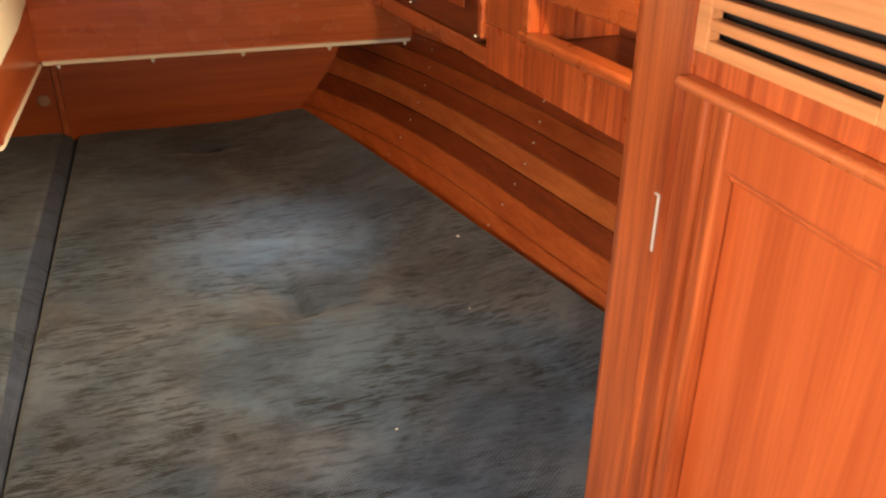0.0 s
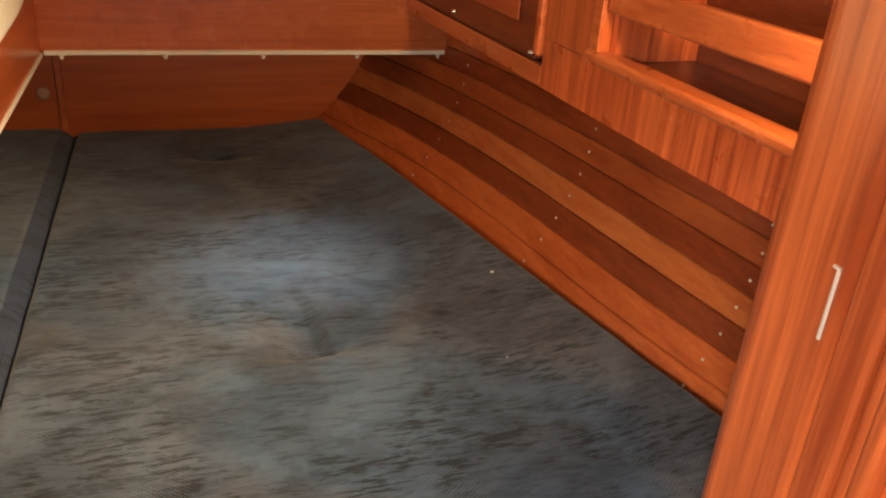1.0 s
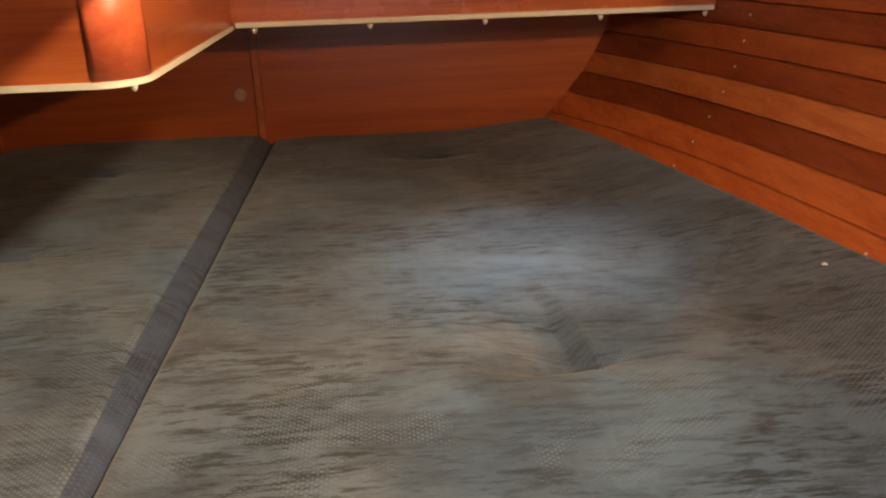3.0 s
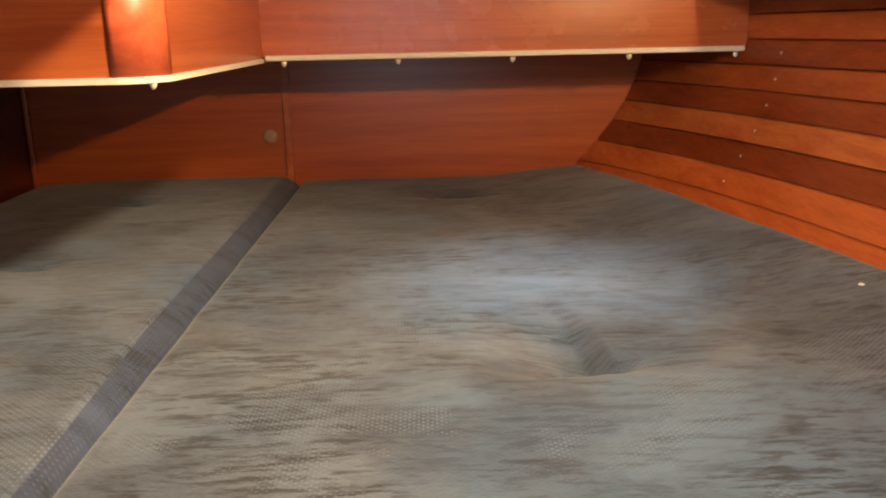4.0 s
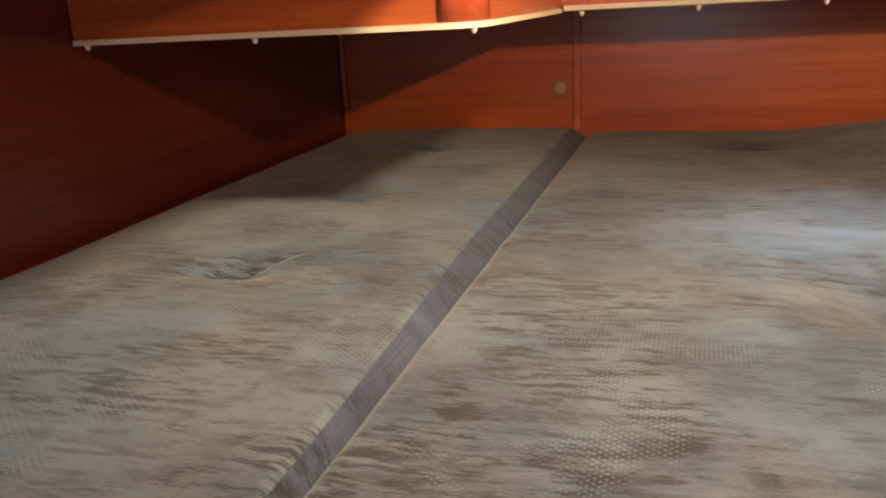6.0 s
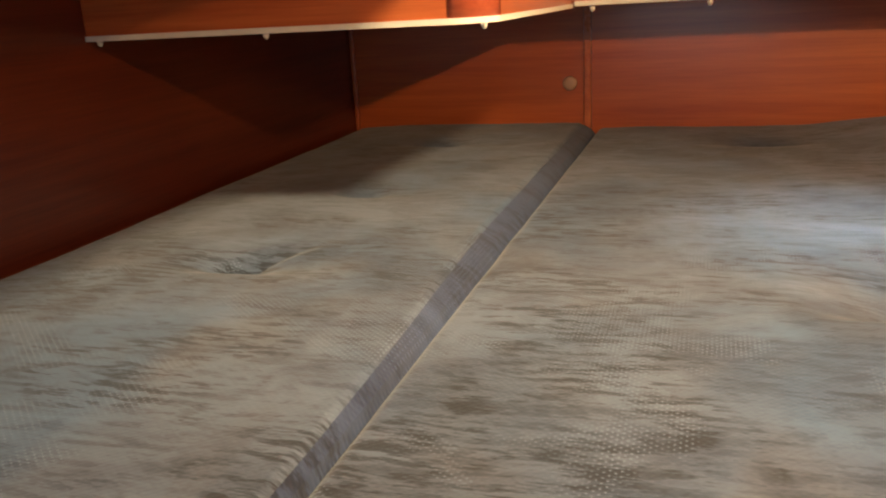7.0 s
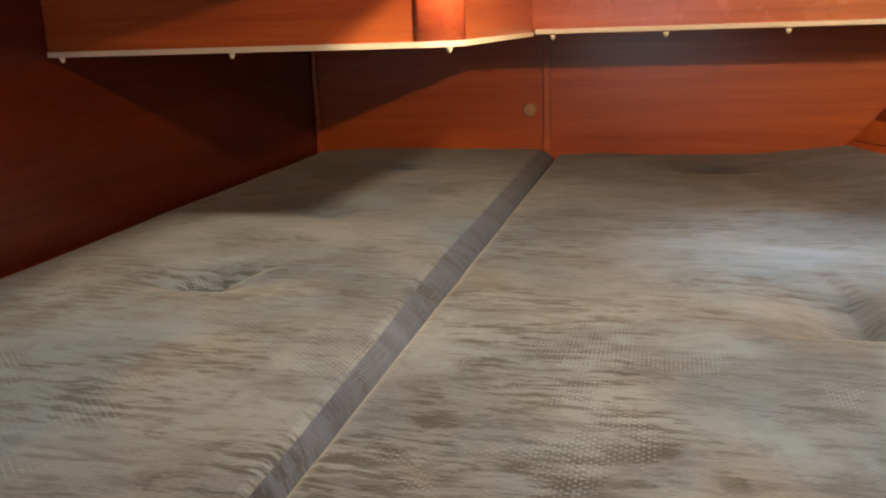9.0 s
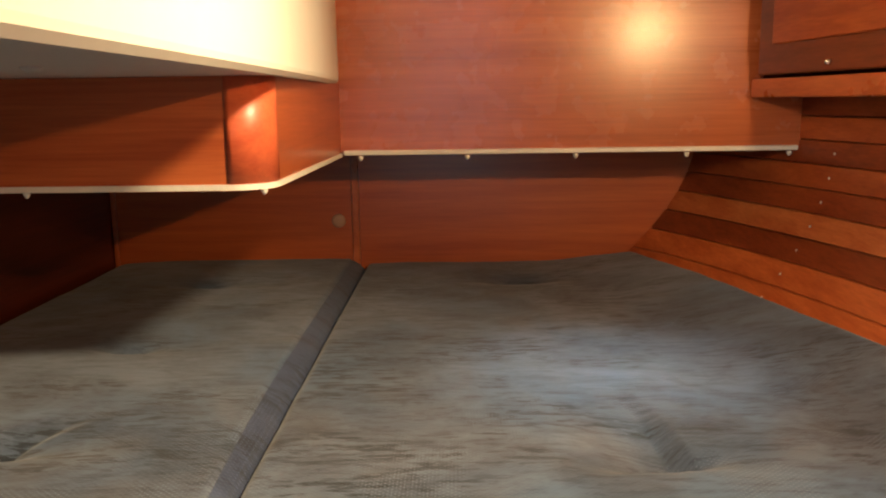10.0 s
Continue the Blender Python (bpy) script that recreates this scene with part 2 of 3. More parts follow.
def dome(radius, height, seg=10, rings=3):
    """A round head that stands out along +z from z = 0."""
    bm = bmesh.new()
    prof = [(radius * math.cos(a), height * math.sin(a)) for a in [0.5 * math.pi * i / rings for i in range(rings)]]
    loops = [[bm.verts.new((r * math.cos(2 * math.pi * k / seg), r * math.sin(2 * math.pi * k / seg), h)) for k in range(seg)] for r, h in prof]
    top = bm.verts.new((0, 0, height))
    for a, b in zip(loops, loops[1:]):
        for k in range(seg):
            bm.faces.new((a[k], a[(k + 1) % seg], b[(k + 1) % seg], b[k]))
    for k in range(seg):
        bm.faces.new((loops[-1][k], loops[-1][(k + 1) % seg], top))
    bm.faces.new(loops[0][::-1])
    return bm


def shared(name, bm, mat):
    me = bpy.data.meshes.new(name)
    for f in bm.faces:
        f.smooth = True
    bm.to_mesh(me)
    bm.free()
    me.materials.append(mat)
    return me


def offset_path(pts, d):
    """A plan line moved sideways by d (to the right of its direction)."""
    out = []
    for i, p in enumerate(pts):
        a, b = Vector(pts[max(i - 1, 0)]), Vector(pts[min(i + 1, len(pts) - 1)])
        t = (b - a).normalized()
        out.append((p[0] + t.y * d, p[1] - t.x * d))
    return out


def band(pts, d0, d1, z0, z1):
    """A strip that follows a plan line, from offset d0 to d1 and z0 to z1."""
    a, b = offset_path(pts, d0), offset_path(pts, d1)
    return sweep([[(p[0], p[1], z0), (q[0], q[1], z0), (q[0], q[1], z1), (p[0], p[1], z1)] for p, q in zip(a, b)])


# ---- hull shape ----
def cubic(ys, xs):
    return np.polynomial.polynomial.Polynomial.fit(ys, xs, 3)


LOW = cubic((1.17, 1.60, 2.087, 2.52), (0.988, 0.900, 0.797, 0.618))
HIGH = cubic((1.18, 1.63, 2.09, 2.52), (1.066, 0.998, 0.904, 0.769))


def hull(y, z):
    s = (z - 0.715) / 0.225
    g = s * (1.6 - 0.6 * s) if s < 1.33 else 1.33 * (1.6 - 0.6 * 1.33)
    lo, hi = float(LOW(y)), float(HIGH(y))
    return lo + (hi - lo) * g


TOP = 0.70          # top of the mattress
AFT, LEFT = 2.52, -0.615
RAIL_Y, RAIL_Z = 2.185, 0.980

# ---- setting ----
tagged(mesh_ob("floor", box(-1.2, 1.6, -1.6, 2.7, -0.03, 0.0), M_FLOOR), "worn teak sole boards of the boat cabin", "floor", kind="structure")
# Ceiling never comes into view; added to enclose and bounce the light.
bm = bmesh.new()
hx0, hx1, hy0, hy1 = 0.36, 0.58, 1.79, 2.01
for x0, x1, y0, y1 in ((-1.2, hx0, -1.6, 2.7), (hx1, 1.6, -1.6, 2.7), (hx0, hx1, -1.6, hy0), (hx0, hx1, hy1, 2.7)):
    add_box(bm, x0, x1, y0, y1, CEIL, CEIL + 0.05)
tagged(mesh_ob("ceiling", bm, M_LINER), "unseen off-white headliner added to close the cabin for its lighting", "ceiling", kind="structure")

wall_aft = thing("wall_aft", (0, AFT, 0), "varnished mahogany veneer bulkhead at the foot of the berth", "wall", kind="structure")
part("panel", box(-0.017, 1.2, AFT, AFT + 0.02, 0.3, CEIL), M_BULK, wall_aft)
part("panel", box(-0.72, -0.0355, AFT, AFT + 0.02, 0.3, CEIL), M_BULK, wall_aft)
part("batten", box(-0.0345, -0.018, AFT - 0.006, AFT + 0.02, 0.3, CEIL, 0.002), M_RAIL, wall_aft, "narrow upright wooden cover strip")
part("batten", box(LEFT + 0.001, LEFT + 0.013, AFT - 0.012, AFT - 0.001, 0.3, 0.99, 0.003), M_BULK, wall_aft, "thin corner bead")
plug = dome(0.017, 0.004, 18, 3)
bmesh.ops.transform(plug, matrix=pose(-0.068, AFT, 0.800, 90, 0, 0), verts=plug.verts)
part("plug", plug, M_PLUG, wall_aft, "pale round plug in the veneer", True)

# Shade on this wall is painted in through the darkened veneer.
tagged(mesh_ob("wall_port", box(LEFT - 0.03, LEFT, -0.2, AFT - 0.001, 0.0, CEIL), M_SIDE_SHADED), "red-brown mahogany side wall along the berth, shade put into its colour", "wall", kind="structure")
# Out of view behind the camera; the opening is added for the fill.
tagged(mesh_ob("wall_forward", add_box(add_box(box(-1.2, -0.25, -0.72, -0.66, 0, CEIL), 0.5, 1.6, -0.72, -0.66, 0, CEIL), -0.2495, 0.4995, -0.718, -0.662, 1.64, CEIL - 0.004), M_DARK), "unseen mahogany bulkhead with an added open doorway for the cool fill", "wall", kind="structure")
tagged(mesh_ob("wall_outer_port", add_box(box(-1.22, -1.2, -0.72, -0.2, 0, CEIL), -1.198, LEFT - 0.032, -0.22, -0.2, 0, CEIL), M_DARK), "mahogany panelling beside the doorway", "wall", kind="structure")
tagged(mesh_ob("wall_outer_starboard", box(1.4, 1.43, -0.72, 2.7, 0, CEIL), M_DARK), "dark hull side behind the lockers", "wall", kind="structure")

# ---- slatted hull lining ----
lining = thing("wall_hull", (0.95, 1.5, 0.6), "curved hull lining of varnished wooden slats, pinned", "wall", kind="structure")
ys = [0.76 + (AFT - 0.762) * i / 26 for i in range(27)]
back = []
for y in ys:
    zs = [0.55 + 0.06 * k for k in range(11)]
    back.append([(hull(y, z) + 0.013, y, z) for z in zs] + [(hull(y, z) + 0.030, y, z) for z in zs[::-1]])
part("backing", sweep(back), M_GROOVE, lining, "dark backing behind the slats")
PITCH = 0.0447
tones = [M_SLAT_D, M_SLAT_M, M_SLAT_L, M_SLAT_L, M_SLAT_D, M_SLAT_P, M_SLAT_D, M_SLAT_M, M_SLAT_D, M_SLAT_M, M_SLAT_D]
pin = shared("pin", dome(0.0029, 0.0020, 8, 2), M_PIN)
slats = []
for i, mat in enumerate(tones):
    za, zb = 0.7306 + PITCH * (i - 3) + 0.0006, 0.7306 + PITCH * (i - 2) - 0.0006
    secs = []
    for y in ys:
        prof = [(0.012, za), (0.0022, za + 0.0003), (0.0003, za + 0.0020), (0.0, 0.5 * (za + zb)), (0.0003, zb - 0.0020), (0.0022, zb - 0.0003), (0.012, zb)]
        secs.append([(hull(y, z) + d, y, z) for d, z in prof])
    slat = part("slat", sweep(secs), mat, lining)
    if 1 < i < 9:
        for y in (1.17, 1.612, 2.088):
            z = 0.5 * (za + zb)
            e = 0.004
            nrm = Vector((hull(y + e, z) - hull(y - e, z), 0, 0))
            ty, tz = Vector((hull(y + e, z) - hull(y - e, z), 2 * e, 0)), Vector((hull(y, z + e) - hull(y, z - e), 0, 2 * e))
            out = ty.cross(tz)
            out = -out.normalized() if out.x > 0 else out.normalized()
            q = out.to_track_quat("Z", "Y").to_matrix().to_4x4()
            piece("pin", pin, Matrix.Translation(Vector((hull(y, z), y, z))) @ q, slat)

# ---- upper bulkhead with its white edge trim ----
upper = thing("upper_bulkhead", (0.4, RAIL_Y, RAIL_Z), "glossy mahogany upper panel with a white edge trim and small clips", "panel", kind="structure")
part("panel", box(-0.012, 1.15, RAIL_Y + 0.004, RAIL_Y + 0.020, RAIL_Z + 0.006, CEIL), M_PANEL, upper)
x_end = hull(RAIL_Y, RAIL_Z) - 0.004
part("edge_trim", box(-0.003, x_end, RAIL_Y - 0.004, RAIL_Y + 0.024, RAIL_Z - 0.002, RAIL_Z + 0.0075, 0.002), M_TRIM, upper, "white plastic edge trim")
# Soffit colour is darkened to stand for the shade under the panel.
part("soffit", box(-0.02, 1.0, RAIL_Y + 0.021, AFT - 0.001, RAIL_Z + 0.02, RAIL_Z + 0.03), M_DARK, upper, "wooden underside coloured dark for its shade")
clip_bm = dome(0.0055, 0.010, 10, 3)
bmesh.ops.transform(clip_bm, matrix=pose(0, 0, 0, 180, 0, 0), verts=clip_bm.verts)
clip = shared("clip", clip_bm, M_TRIM)
for x in (0.030, 0.240, 0.452, 0.668, 0.866):
    piece("clip", clip, pose(x, RAIL_Y + 0.004, RAIL_Z - 0.0035), upper)

# ---- boxed recess with a rounded corner ----
WHITE_Z = 1.115
BOX_Y, R = 1.585, 0.052
line = [(LEFT + 0.002, BOX_Y)]
cx, cy = -0.013 - R, BOX_Y + R
line += [(-0.35, BOX_Y), (-0.2, BOX_Y)]
line += [(cx + R * math.sin(a), cy - R * math.cos(a)) for a in [0.5 * math.pi * k / 12 for k in range(13)]]
line += [(-0.011, 1.85), (-0.009, RAIL_Y + 0.003)]
recess = thing("boxed_recess", (-0.3, BOX_Y, RAIL_Z), "varnished mahogany box with a rounded corner and white bottom edge", "panel", kind="structure")
front, bend, side = line[:4], line[3:16], line[15:]
part("front_panel", band(front, -0.016, 0.0, RAIL_Z + 0.0026, WHITE_Z + 0.0015), M_FRONT, recess, "glossy front veneer")
part("corner_post", band(bend, -0.016, 0.0018, RAIL_Z + 0.0026, WHITE_Z + 0.0015), M_CORNER, recess, "redder rounded corner post", True)
part("side_panel", band(side, -0.016, 0.0, RAIL_Z + 0.0026, WHITE_Z + 0.0015), M_SIDEP, recess)
part("edge_trim", band(line, -0.018, 0.003, RAIL_Z - 0.005, RAIL_Z + 0.0025), M_TRIM, recess, "white plastic edge trim")
# Same painted-in shade below the box.
part("soffit", box(LEFT + 0.002, -0.03, BOX_Y + 0.02, AFT - 0.001, RAIL_Z + 0.012, RAIL_Z + 0.02), M_DARK, recess, "wooden underside coloured dark for its shade")
for x, y in ((-0.595, BOX_Y + 0.005), (-0.325, BOX_Y + 0.005), (-0.026, BOX_Y + 0.022)):
    piece("clip", clip, pose(x, y, RAIL_Z - 0.0045) @ Matrix.Scale(0.85, 4), recess)
for f in bpy.data.objects["corner_post"].data.polygons:
    f.use_smooth = abs(f.normal.z) < 0.5

# ---- white moulded liner above the box ----
liner = thing("deck_liner", (-0.2, 1.3, WHITE_Z), "white moulded liner of the deck above", "ceiling", kind="structure")
lip = [(-0.010, RAIL_Y + 0.003), (0.008, 1.9), (0.018, 1.5), (0.022, 1.1), (0.024, 0.6), (0.024, 0.25)]
face = [[(x, y, WHITE_Z + 0.006), (x + 0.001, y, WHITE_Z + 0.012), (x - 0.004, y, CEIL - 0.001), (x - 0.03, y, CEIL - 0.001), (x - 0.03, y, WHITE_Z + 0.004), (x - 0.006, y, WHITE_Z)] for x, y in lip]
part("side_face", sweep(face), M_LINER, liner)
part("underside", prism([(x - 0.0065, y) for x, y in lip] + [(LEFT + 0.001, 0.25), (LEFT + 0.001, RAIL_Y)], WHITE_Z + 0.002, WHITE_Z + 0.014), M_LINER, liner)
cap = dome(0.010, 0.005, 14, 3)
bmesh.ops.transform(cap, matrix=pose(-0.14, 1.27, WHITE_Z + 0.002, 180, 0, 0), verts=cap.verts)
part("screw_cap", cap, M_TRIM, liner, "round white screw cap", True)
for y, z in ((1.20, 1.235), (1.33, 1.262)):
    cap = dome(0.0045, 0.003, 12, 3)
    bmesh.ops.transform(cap, matrix=pose(0.0205, y, z, 0, 90, 0), verts=cap.verts)
    part("screw_cap", cap, M_STEEL, liner, "bright screw head", True)

# ---- cabinet along the hull ----
CAB = Matrix.Translation((0.862, 1.372, 0)) @ Matrix.Rotation(radians(5.5), 4, "Z")
# in this frame +y runs along the hull, +x into the cabinet


def cbox(u0, u1, d0, d1, z0, z1, bevel=0.0, seg=2):
    return box(d0, d1, u0, u1, z0, z1, bevel, seg, CAB)


cabinet = thing("hull_cabinet", (0.95, 1.37, 1.08), "varnished mahogany hull cabinet with open cubby and panelled door", "cabinet")
U0, U1 = -0.62, 0.815
part("base_panel", cbox(U0, 0.165, 0.0, 0.016, 1.080, 1.160), M_RED, cabinet, "reddish upright-grained front board")
# Cabinet bottom is dark in colour where shade falls under it.
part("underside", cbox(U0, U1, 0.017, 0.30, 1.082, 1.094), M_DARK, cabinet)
part("shelf_trim", cbox(U0, 0.030, -0.010, 0.030, 1.158, 1.177, 0.006, 3), M_RAIL, cabinet, "rounded nosing along the cubby")
# Dark veneer on floor and back paints in the recess's shade.
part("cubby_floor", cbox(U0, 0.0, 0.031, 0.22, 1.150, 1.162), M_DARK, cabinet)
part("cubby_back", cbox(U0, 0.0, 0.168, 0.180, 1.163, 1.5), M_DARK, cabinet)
part("cubby_side", cbox(-0.012, 0.0, 0.017, 0.167, 1.163, 1.5), M_RED, cabinet)
part("fiddle_rail", cbox(U0, -0.002, 0.0, 0.016, 1.236, 1.282, 0.004), M_RAIL, cabinet, "retaining rail across the cubby")
part("stile", cbox(0.0, 0.166, -0.002, 0.018, 1.1605, 1.55, 0.003), M_POST, cabinet)
part("stile_edge", cbox(-0.004, 0.018, -0.008, -0.0021, 1.178, 1.55, 0.002), M_RAIL, cabinet, "pale upright bead")
part("bottom_rail", cbox(0.166, U1, 0.0, 0.018, 1.080, 1.114, 0.003), M_RAIL, cabinet)
part("top_rail", cbox(U0, U1, 0.0, 0.018, 1.56, 1.64), M_RAIL, cabinet)
part("top", cbox(U0, U1, 0.0, 0.30, 1.641, 1.655), M_DARK, cabinet)
part("end_board", cbox(U1 - 0.012, U1, 0.019, 0.30, 1.096, 1.64), M_DARK, cabinet)
door = part("door", cbox(0.190, 0.78, -0.004, 0.014, 1.120, 1.55, 0.003), M_DARK, cabinet, "dark mahogany door leaf")
part("moulding", cbox(0.168, 0.186, -0.010, 0.016, 1.130, 1.55, 0.004), M_RAIL, cabinet, "pale upright moulding")
part("field", cbox(0.25, 0.72, -0.009, -0.0045, 1.172, 1.50, 0.003), M_SLAT_M, door, "raised field of the door")
for u in (0.182, 0.528):
    k = dome(0.0055, 0.010, 12, 4)
    bmesh.ops.transform(k, matrix=CAB @ Matrix.Translation((-0.004 if u > 0.2 else -0.010, u, 1.134)) @ pose(0, 0, 0, 0, -90, 0), verts=k.verts)
    part("knob", k, M_BRASS, cabinet, "small bright metal stud", True)

# ---- locker with door post and vent board ----
LX = 0.67
locker = thing("entry_locker", (0.75, 0.4, 0.0), "mahogany locker side with vent slots and panelled door beside the entry", "locker")
post_line = [(LX + 0.09, 0.735), (LX + 0.03, 0.735)] + [(LX + 0.028 - 0.028 * math.sin(a), 0.735 - 0.028 + 0.028 * math.cos(a)) for a in [0.5 * math.pi * k / 6 for k in range(7)]] + [(LX, 0.645), (LX + 0.002, 0.6385), (LX + 0.006, 0.637), (LX + 0.09, 0.637)]
part("post", prism(post_line, 0.0, CEIL), M_POST, locker, "solid upright door post with rounded edge")
plate = bmesh.new()
add_box(plate, LX - 0.0016, LX + 0.001, 0.6478, 0.6502, 1.158, 1.212, 0.0003, 1)
add_box(plate, LX - 0.0020, LX + 0.001, 0.6478, 0.6540, 1.2100, 1.2122, 0.0003, 1)
part("strike_plate", plate, M_PIN, locker, "thin bright metal strike plate")
Y0 = -0.30
part("frame_stile", box(LX + 0.001, LX + 0.03, 0.606, 0.6365, 0.0, 1.3135, 0.004, 3), M_POST, locker)
part("edge_bead", box(LX + 0.006, LX + 0.03, 0.594, 0.6055, 0.0, 1.3135, 0.003, 3), M_POST, locker)
vent = bmesh.new()
slots = [(1.3480, 1.3553), (1.3635, 1.3708), (1.3790, 1.3863)]
SY0, SY1, SY2 = 0.448, 0.617, 0.634
edges = [1.337] + [v for s in slots for v in s] + [1.425]
for a, b in zip(edges[0::2], edges[1::2]):
    add_box(vent, LX + 0.001, LX + 0.012, SY0, SY1, a, b, 0.0015, 2)
add_box(vent, LX + 0.001, LX + 0.012, SY1, SY2, 1.337, 1.425, 0.0015, 2)
add_box(vent, LX + 0.001, LX + 0.012, Y0, SY0, 1.337, 1.425, 0.0015, 2)
part("vent_board", vent, M_VENT, locker, "pale varnished board with long vent slots")
# Added dark sheet that stands for the shade seen through the slots.
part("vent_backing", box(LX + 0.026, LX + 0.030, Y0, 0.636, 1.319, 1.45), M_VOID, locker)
part("upright_strip", box(LX + 0.004, LX + 0.016, Y0, 0.6355, 1.3185, 1.3365), M_RED, locker)
part("upper_panel", box(LX + 0.002, LX + 0.016, Y0, 0.6355, 1.4255, CEIL), M_DOOR, locker)
part("cap_moulding", box(LX - 0.010, LX + 0.02, Y0, 0.6365, 1.309, 1.3180, 0.004, 3), M_RAIL, locker, "rounded cap moulding")
ldoor = part("door", box(LX + 0.018, LX + 0.03, Y0, 0.5935, 0.05, 1.3085), M_DOOR, locker, "panelled mahogany door leaf")
part("top_rail", box(LX + 0.001, LX + 0.0178, Y0, 0.577, 1.259, 1.3135, 0.005, 3), M_DOOR, ldoor)
part("stile", box(LX + 0.001, LX + 0.0178, 0.578, 0.5925, 0.06, 1.3135, 0.004, 3), M_POST, ldoor)
part("moulding", box(LX + 0.009, LX + 0.0178, Y0, 0.5775, 1.2515, 1.2588, 0.003, 3), M_DOOR, ldoor, "thin moulding under the rail")
# Unseen solid block in the same shade colour, filling the locker.
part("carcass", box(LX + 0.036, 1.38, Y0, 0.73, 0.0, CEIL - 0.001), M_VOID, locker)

# ---- berth and mattresses ----
base = thing("berth_base", (0.2, 1.5, 0.0), "mahogany berth box under the mattresses", "bed base")
part("front_board", box(LEFT + 0.001, 0.66, 0.44, 0.46, 0.001, 0.565), M_POST, base)
part("bed_board", box(LEFT + 0.001, 0.60, 0.461, AFT - 0.001, 0.55, 0.565), M_DARK, base)


def mattress(x_left, x_right, y0, y1, top, tufts, pleats, rolls, seed):
    """Top skin of a cushion with soft edges, buttoned hollows, pleats and light waves, and its sides as a second mesh."""
    nu, nv = 230, 420
    bm = bmesh.new()
    grid = []
    for j in range(nv + 1):
        y = y0 + (y1 - y0) * j / nv
        a, b = x_left(y), x_right(y)
        row = []
        for i in range(nu + 1):
            x = a + (b - a) * i / nu
            z = top(x, y)
            for e, (drop, reach) in zip((x - a, b - x, y - y0, y1 - y), rolls):
                z -= drop * max(0.0, 1 - e / reach) ** 2.2
            z += 0.0026 * noise.noise(Vector((x * 4.1, y * 3.2, seed))) + 0.0013 * noise.noise(Vector((x * 13, y * 11, seed + 4)))
            for tx, ty, depth, rad in tufts:
                dx, dy = x - tx, y - ty
                if abs(dx) < 0.3 and abs(dy) < 0.3:
                    r = math.hypot(dx * 0.7, dy if dy > 0 else dy * 1.7)
                    z -= depth * math.exp(-r / rad)
                    z += 0.04 * depth * math.exp(-((dx / (2.0 * rad)) ** 2 + ((dy + 1.3 * rad) / (0.8 * rad)) ** 2))
            for px, py, angle, depth, length, soft, steep in pleats:
                dx, dy = x - px, y - py
                along = dx * math.cos(angle) + dy * math.sin(angle)
                across = dx * math.sin(angle) - dy * math.cos(angle)
                if -0.02 < along < length:
                    shape = max(0.0, 1 + across / soft) ** 1.2 if across < 0 else max(0.0, 1 - across / steep)
                    z -= depth * shape * min(1.0, (along + 0.02) / 0.03) * (1 - along / length)
            row.append(bm.verts.new((x, y, z)))
        grid.append(row)
    for j in range(nv):
        for i in range(nu):
            bm.faces.new((grid[j][i], grid[j][i + 1], grid[j + 1][i + 1], grid[j + 1][i]))
    rim = grid[0] + [r[-1] for r in grid[1:]] + grid[-1][-2::-1] + [r[0] for r in grid[-2:0:-1]]
    n = len(rim)
    sides = bmesh.new()
    hi = [sides.verts.new((v.co.x, v.co.y, v.co.z - 0.0005)) for v in rim]
    lo = [sides.verts.new((v.co.x, v.co.y, 0.5655)) for v in rim]
    for k in range(n):
        sides.faces.new((hi[k], hi[(k + 1) % n], lo[(k + 1) % n], lo[k]))
    sides.faces.new(lo)
    return bm, sides


def hull_edge(y):
    """Line of the cushion's crest along the hull side."""
    return 0.948 - 0.2348 * (y - 1.177)


def right_top(x, y):
    """The cushion swells towards the hull, most along its crest."""
    k = min(1.0, max(0.0, 1 - (hull_edge(y) - x) / 0.24))
    return TOP - 0.002 + 0.004 * min(1.0, max(x, 0) / 0.6) + (0.032 - 0.035 * max(0.0, y - 2.2)) * k * k * (2.2 - 1.2 * k)


def seam(y):
    """Upper edge of the boxing strip; the cushion leans over it towards the entry."""
    k = min(1.0, max(0.0, (y - 0.95) / 0.75))
    return -0.013 - 0.023 * k * k * (3 - 2 * k)


right_bed = thing("mattress", (0.4, 1.5, 0.566), "grey-beige streaky chenille mattress cushion with button hollows", "mattress", "berth cushions")
top_bm, side_bm = mattress(lambda y: 0.001, hull_edge, 0.46, AFT - 0.003, right_top,
     [(0.467, 1.388, 0.022, 0.018), (0.350, 2.302, 0.046, 0.028)],
     [(0.458, 1.386, radians(97), 0.030, 0.20, 0.120, 0.022)],
     ((0.006, 0.011), (0.004, 0.012), (0.016, 0.03), (0.003, 0.02)), 3.0)
part("cover", top_bm, M_FABRIC, right_bed, "", True)
part("boxing", side_bm, M_BOXING, right_bed, "blue-grey boxing of the cushion")
left_bed = thing("mattress", (-0.3, 1.5, 0.566), "grey-beige chenille mattress cushion with blue-grey boxing strip", "mattress", "berth cushions")
top_bm, side_bm = mattress(lambda y: LEFT + 0.002, lambda y: seam(y) - 0.0005, 0.46, AFT - 0.003, lambda x, y: TOP + 0.010 - 0.010 * max(0.0, (-0.40 - x) / 0.2) ** 2,
     [(-0.300, 1.408, 0.034, 0.030), (-0.288, 1.785, 0.026, 0.018), (-0.297, 2.226, 0.030, 0.018)],
     [(-0.300, 1.412, radians(50), 0.013, 0.12, 0.045, 0.016)],
     ((0.010, 0.03), (0.005, 0.010), (0.016, 0.03), (0.003, 0.02)), 8.0)
part("cover", top_bm, M_FABRIC, left_bed, "", True)
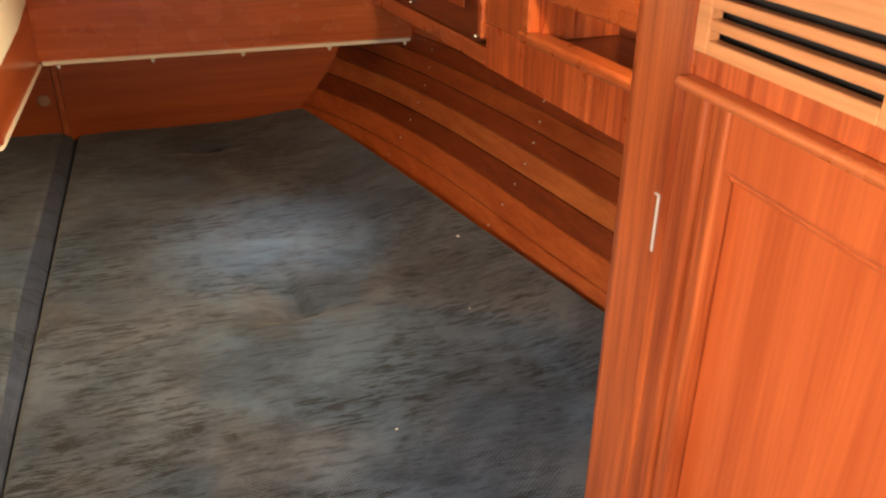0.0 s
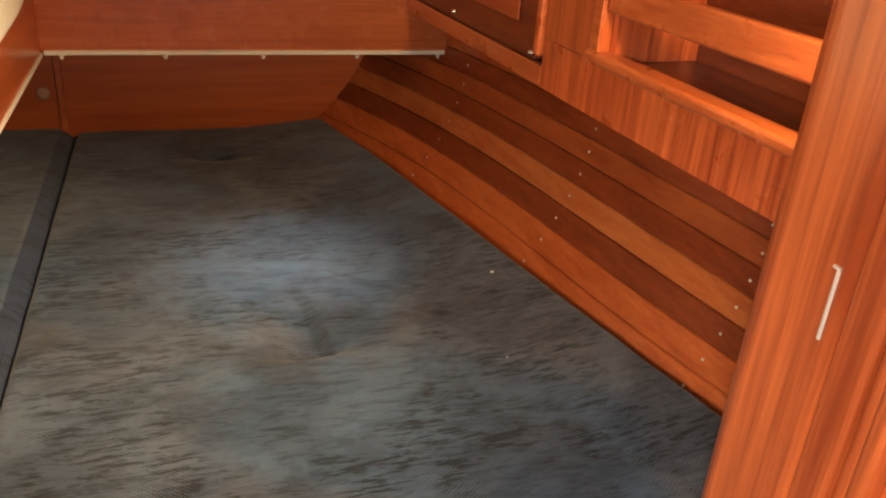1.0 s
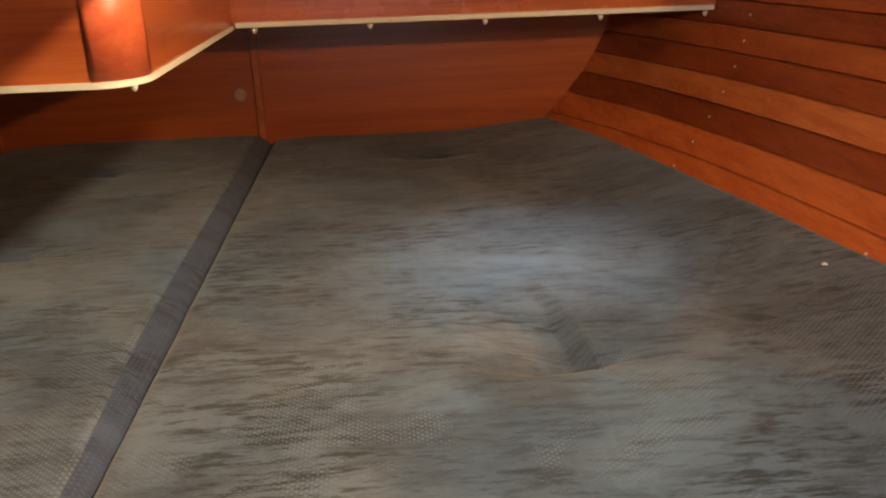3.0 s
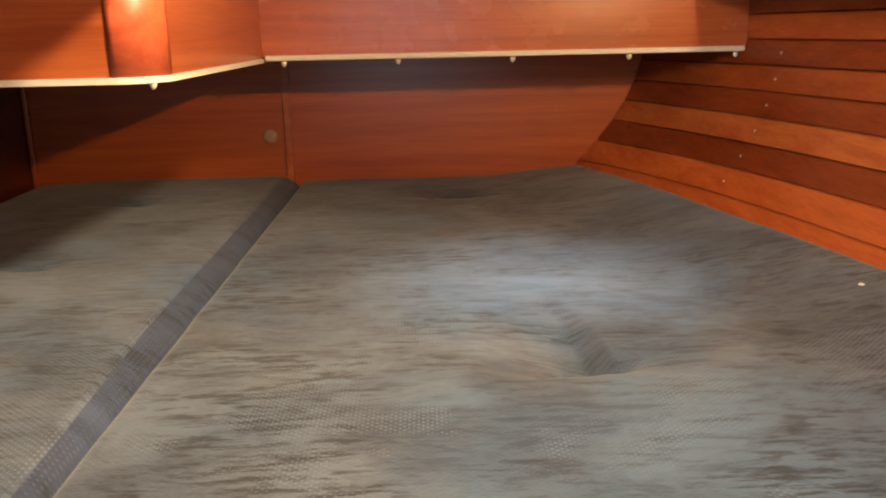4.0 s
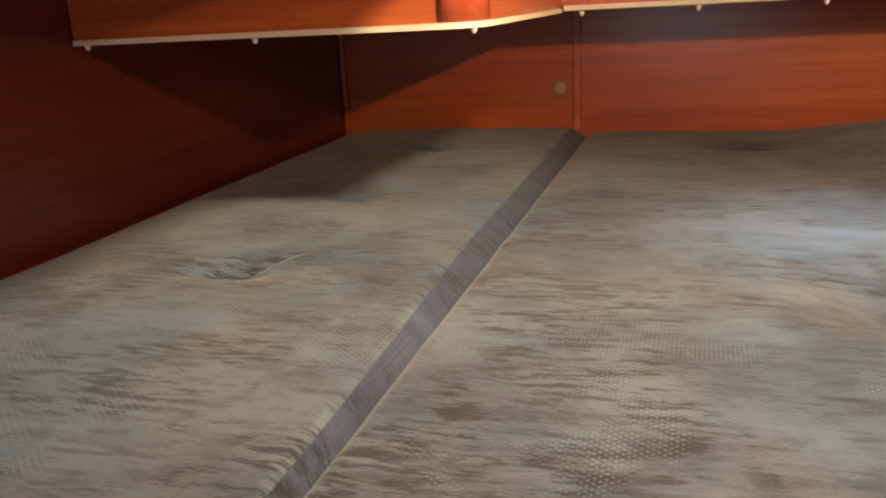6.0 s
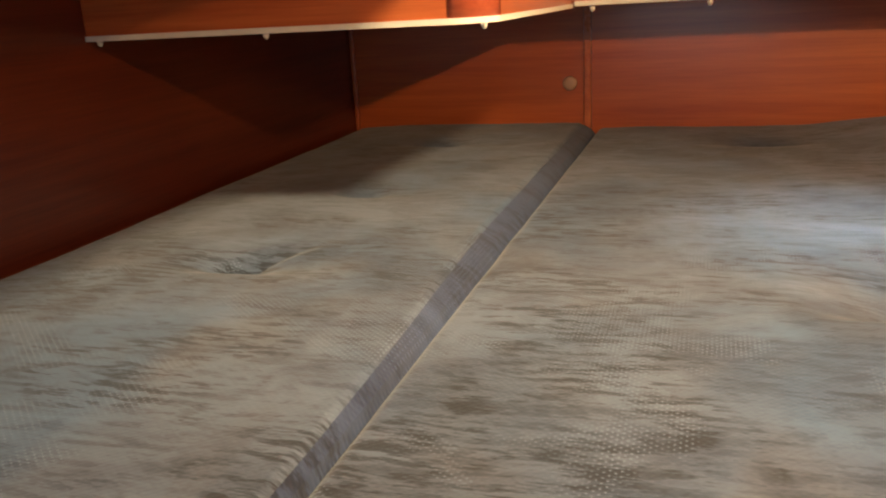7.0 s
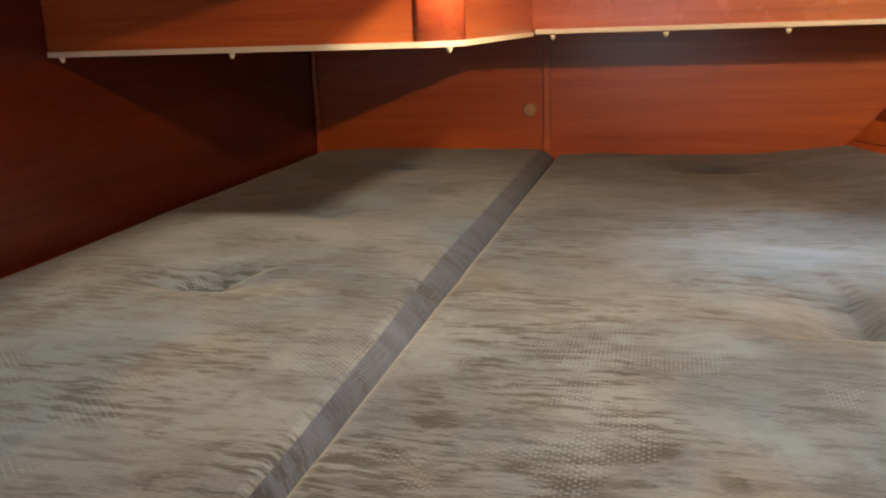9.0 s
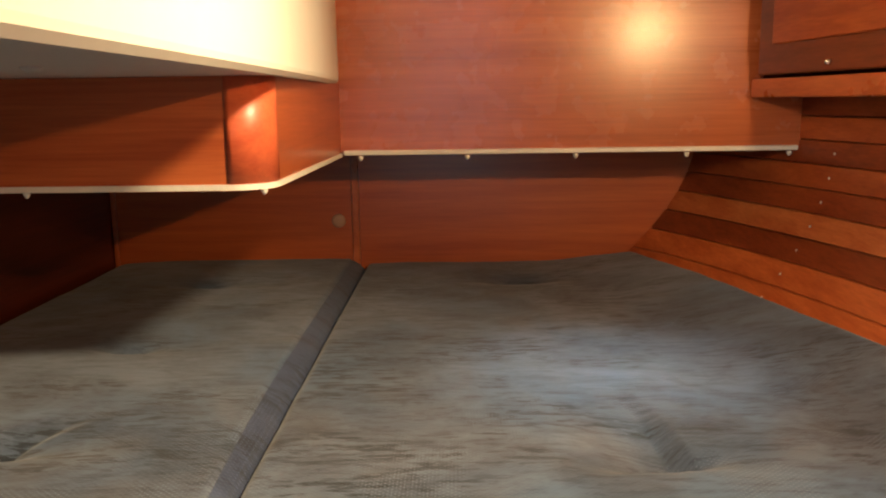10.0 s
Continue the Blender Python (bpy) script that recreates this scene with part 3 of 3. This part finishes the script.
part("side", side_bm, M_BOXING, left_bed)
secs = []
for k in range(40):
    y = 0.461 + (AFT - 0.008 - 0.461) * k / 39
    w = 0.0012 * noise.noise(Vector((0.3, y * 9, 1.0)))
    e = seam(y)
    secs.append([(e, y, 0.57), (-0.004 + w, y, 0.57), (-0.0035 + w, y, 0.678), (0.45 * e - 0.001 + w, y, 0.695), (e, y, 0.7055 + 0.4 * w)])
part("boxing", sweep(secs), M_BOXING, left_bed, "blue-grey striped boxing strip along the seam")
secs = []
for k in range(40):
    y = 0.462 + (AFT - 0.010 - 0.462) * k / 39
    secs.append([(-0.0012 + 0.0018 * math.cos(a), y, 0.686 + 0.0018 * math.sin(a)) for a in [2 * math.pi * q / 6 for q in range(6)]])
part("piping", sweep(secs), M_PIPING, left_bed, "dark piping in the gap", True)

for x, y, s in ((0.800, 1.546, 0.004), (0.74, 1.30, 0.0018), (0.53, 1.02, 0.0022)):
    fl = dome(s, s * 0.5, 7, 2)
    bmesh.ops.transform(fl, matrix=pose(x, y, right_top(x, y) + 0.001), verts=fl.verts)
    tagged(mesh_ob("lint", fl, M_LINT), "pale fleck of lint on the mattress", "lint", "lint on the mattress")

# ---- lamps and hatch ----
spot = thing("spot_lamp", (0.80, 1.08, 1.67), "small brass spot lamp above the cabinet", "lamp")
aim = (SPOT_TO - SPOT_AT).normalized().to_track_quat("Z", "Y").to_matrix().to_4x4()
rings = [[tuple(Matrix.Translation(SPOT_AT) @ aim @ Vector((r * math.cos(a), r * math.sin(a), z))) for a in [2 * math.pi * q / 16 for q in range(16)]] for r, z in ((0.020, -0.034), (0.076, -0.026), (0.086, -0.003))]
part("shade", sweep(rings), M_BRASS, spot, "", True)
part("bracket", box(0.775, 0.890, 1.105, 1.115, 1.690, 1.700, 0.002), M_BRASS, spot)
# Invented fixture, out of view, to carry the entry fill.
lamp = thing("entry_fill_lamp", (-0.17, -0.20, CEIL), "added unseen white hanging lamp that fills light into the cabin entry", "lamp")
way = (LAMP_TO - LAMP_AT).normalized()
turn = way.to_track_quat("Z", "Y").to_matrix().to_4x4()
rings = [[tuple(Matrix.Translation(LAMP_AT) @ turn @ Vector((r * math.cos(a), r * math.sin(a), z))) for a in [2 * math.pi * q / 24 for q in range(24)]] for r, z in ((0.030, -0.11), (0.09, -0.082), (0.130, -0.046), (0.140, -0.004))]
part("shade", sweep(rings), M_TRIM, lamp, "", True)
part("rod", box(-0.176, -0.164, -0.206, -0.194, 1.48, CEIL - 0.012, 0.003), M_STEEL, lamp)
part("rose", box(-0.205, -0.135, -0.235, -0.165, CEIL - 0.0125, CEIL - 0.0005, 0.004), M_TRIM, lamp)
rlamp = thing("reading_lamp", (0.915, 0.770, 1.315), "small brass reading lamp on the cabinet", "lamp")
part("arm", box(0.890, 0.918, 0.766, 0.774, 1.311, 1.319, 0.003), M_BRASS, rlamp)
sh = sweep([[(0.882 + (0.016 + 0.003 * k) * math.cos(a), 0.752 + 0.0145 * k, 1.315 + (0.016 + 0.003 * k) * math.sin(a)) for a in [2 * math.pi * q / 16 for q in range(16)]] for k in range(4)])
part("shade", sh, M_BRASS, rlamp, "", True)
hatch = thing("deck_hatch", (0.47, 1.90, CEIL), "small framed deck hatch letting in daylight", "hatch", kind="structure")
fr = bmesh.new()
for x0, x1, y0, y1 in ((hx0, hx1, hy0, hy0 + 0.02), (hx0, hx1, hy1 - 0.02, hy1), (hx0, hx0 + 0.02, hy0 + 0.02, hy1 - 0.02), (hx1 - 0.02, hx1, hy0 + 0.02, hy1 - 0.02)):
    add_box(fr, x0, x1, y0, y1, CEIL - 0.008, CEIL + 0.06)
part("frame", fr, M_TRIM, hatch)
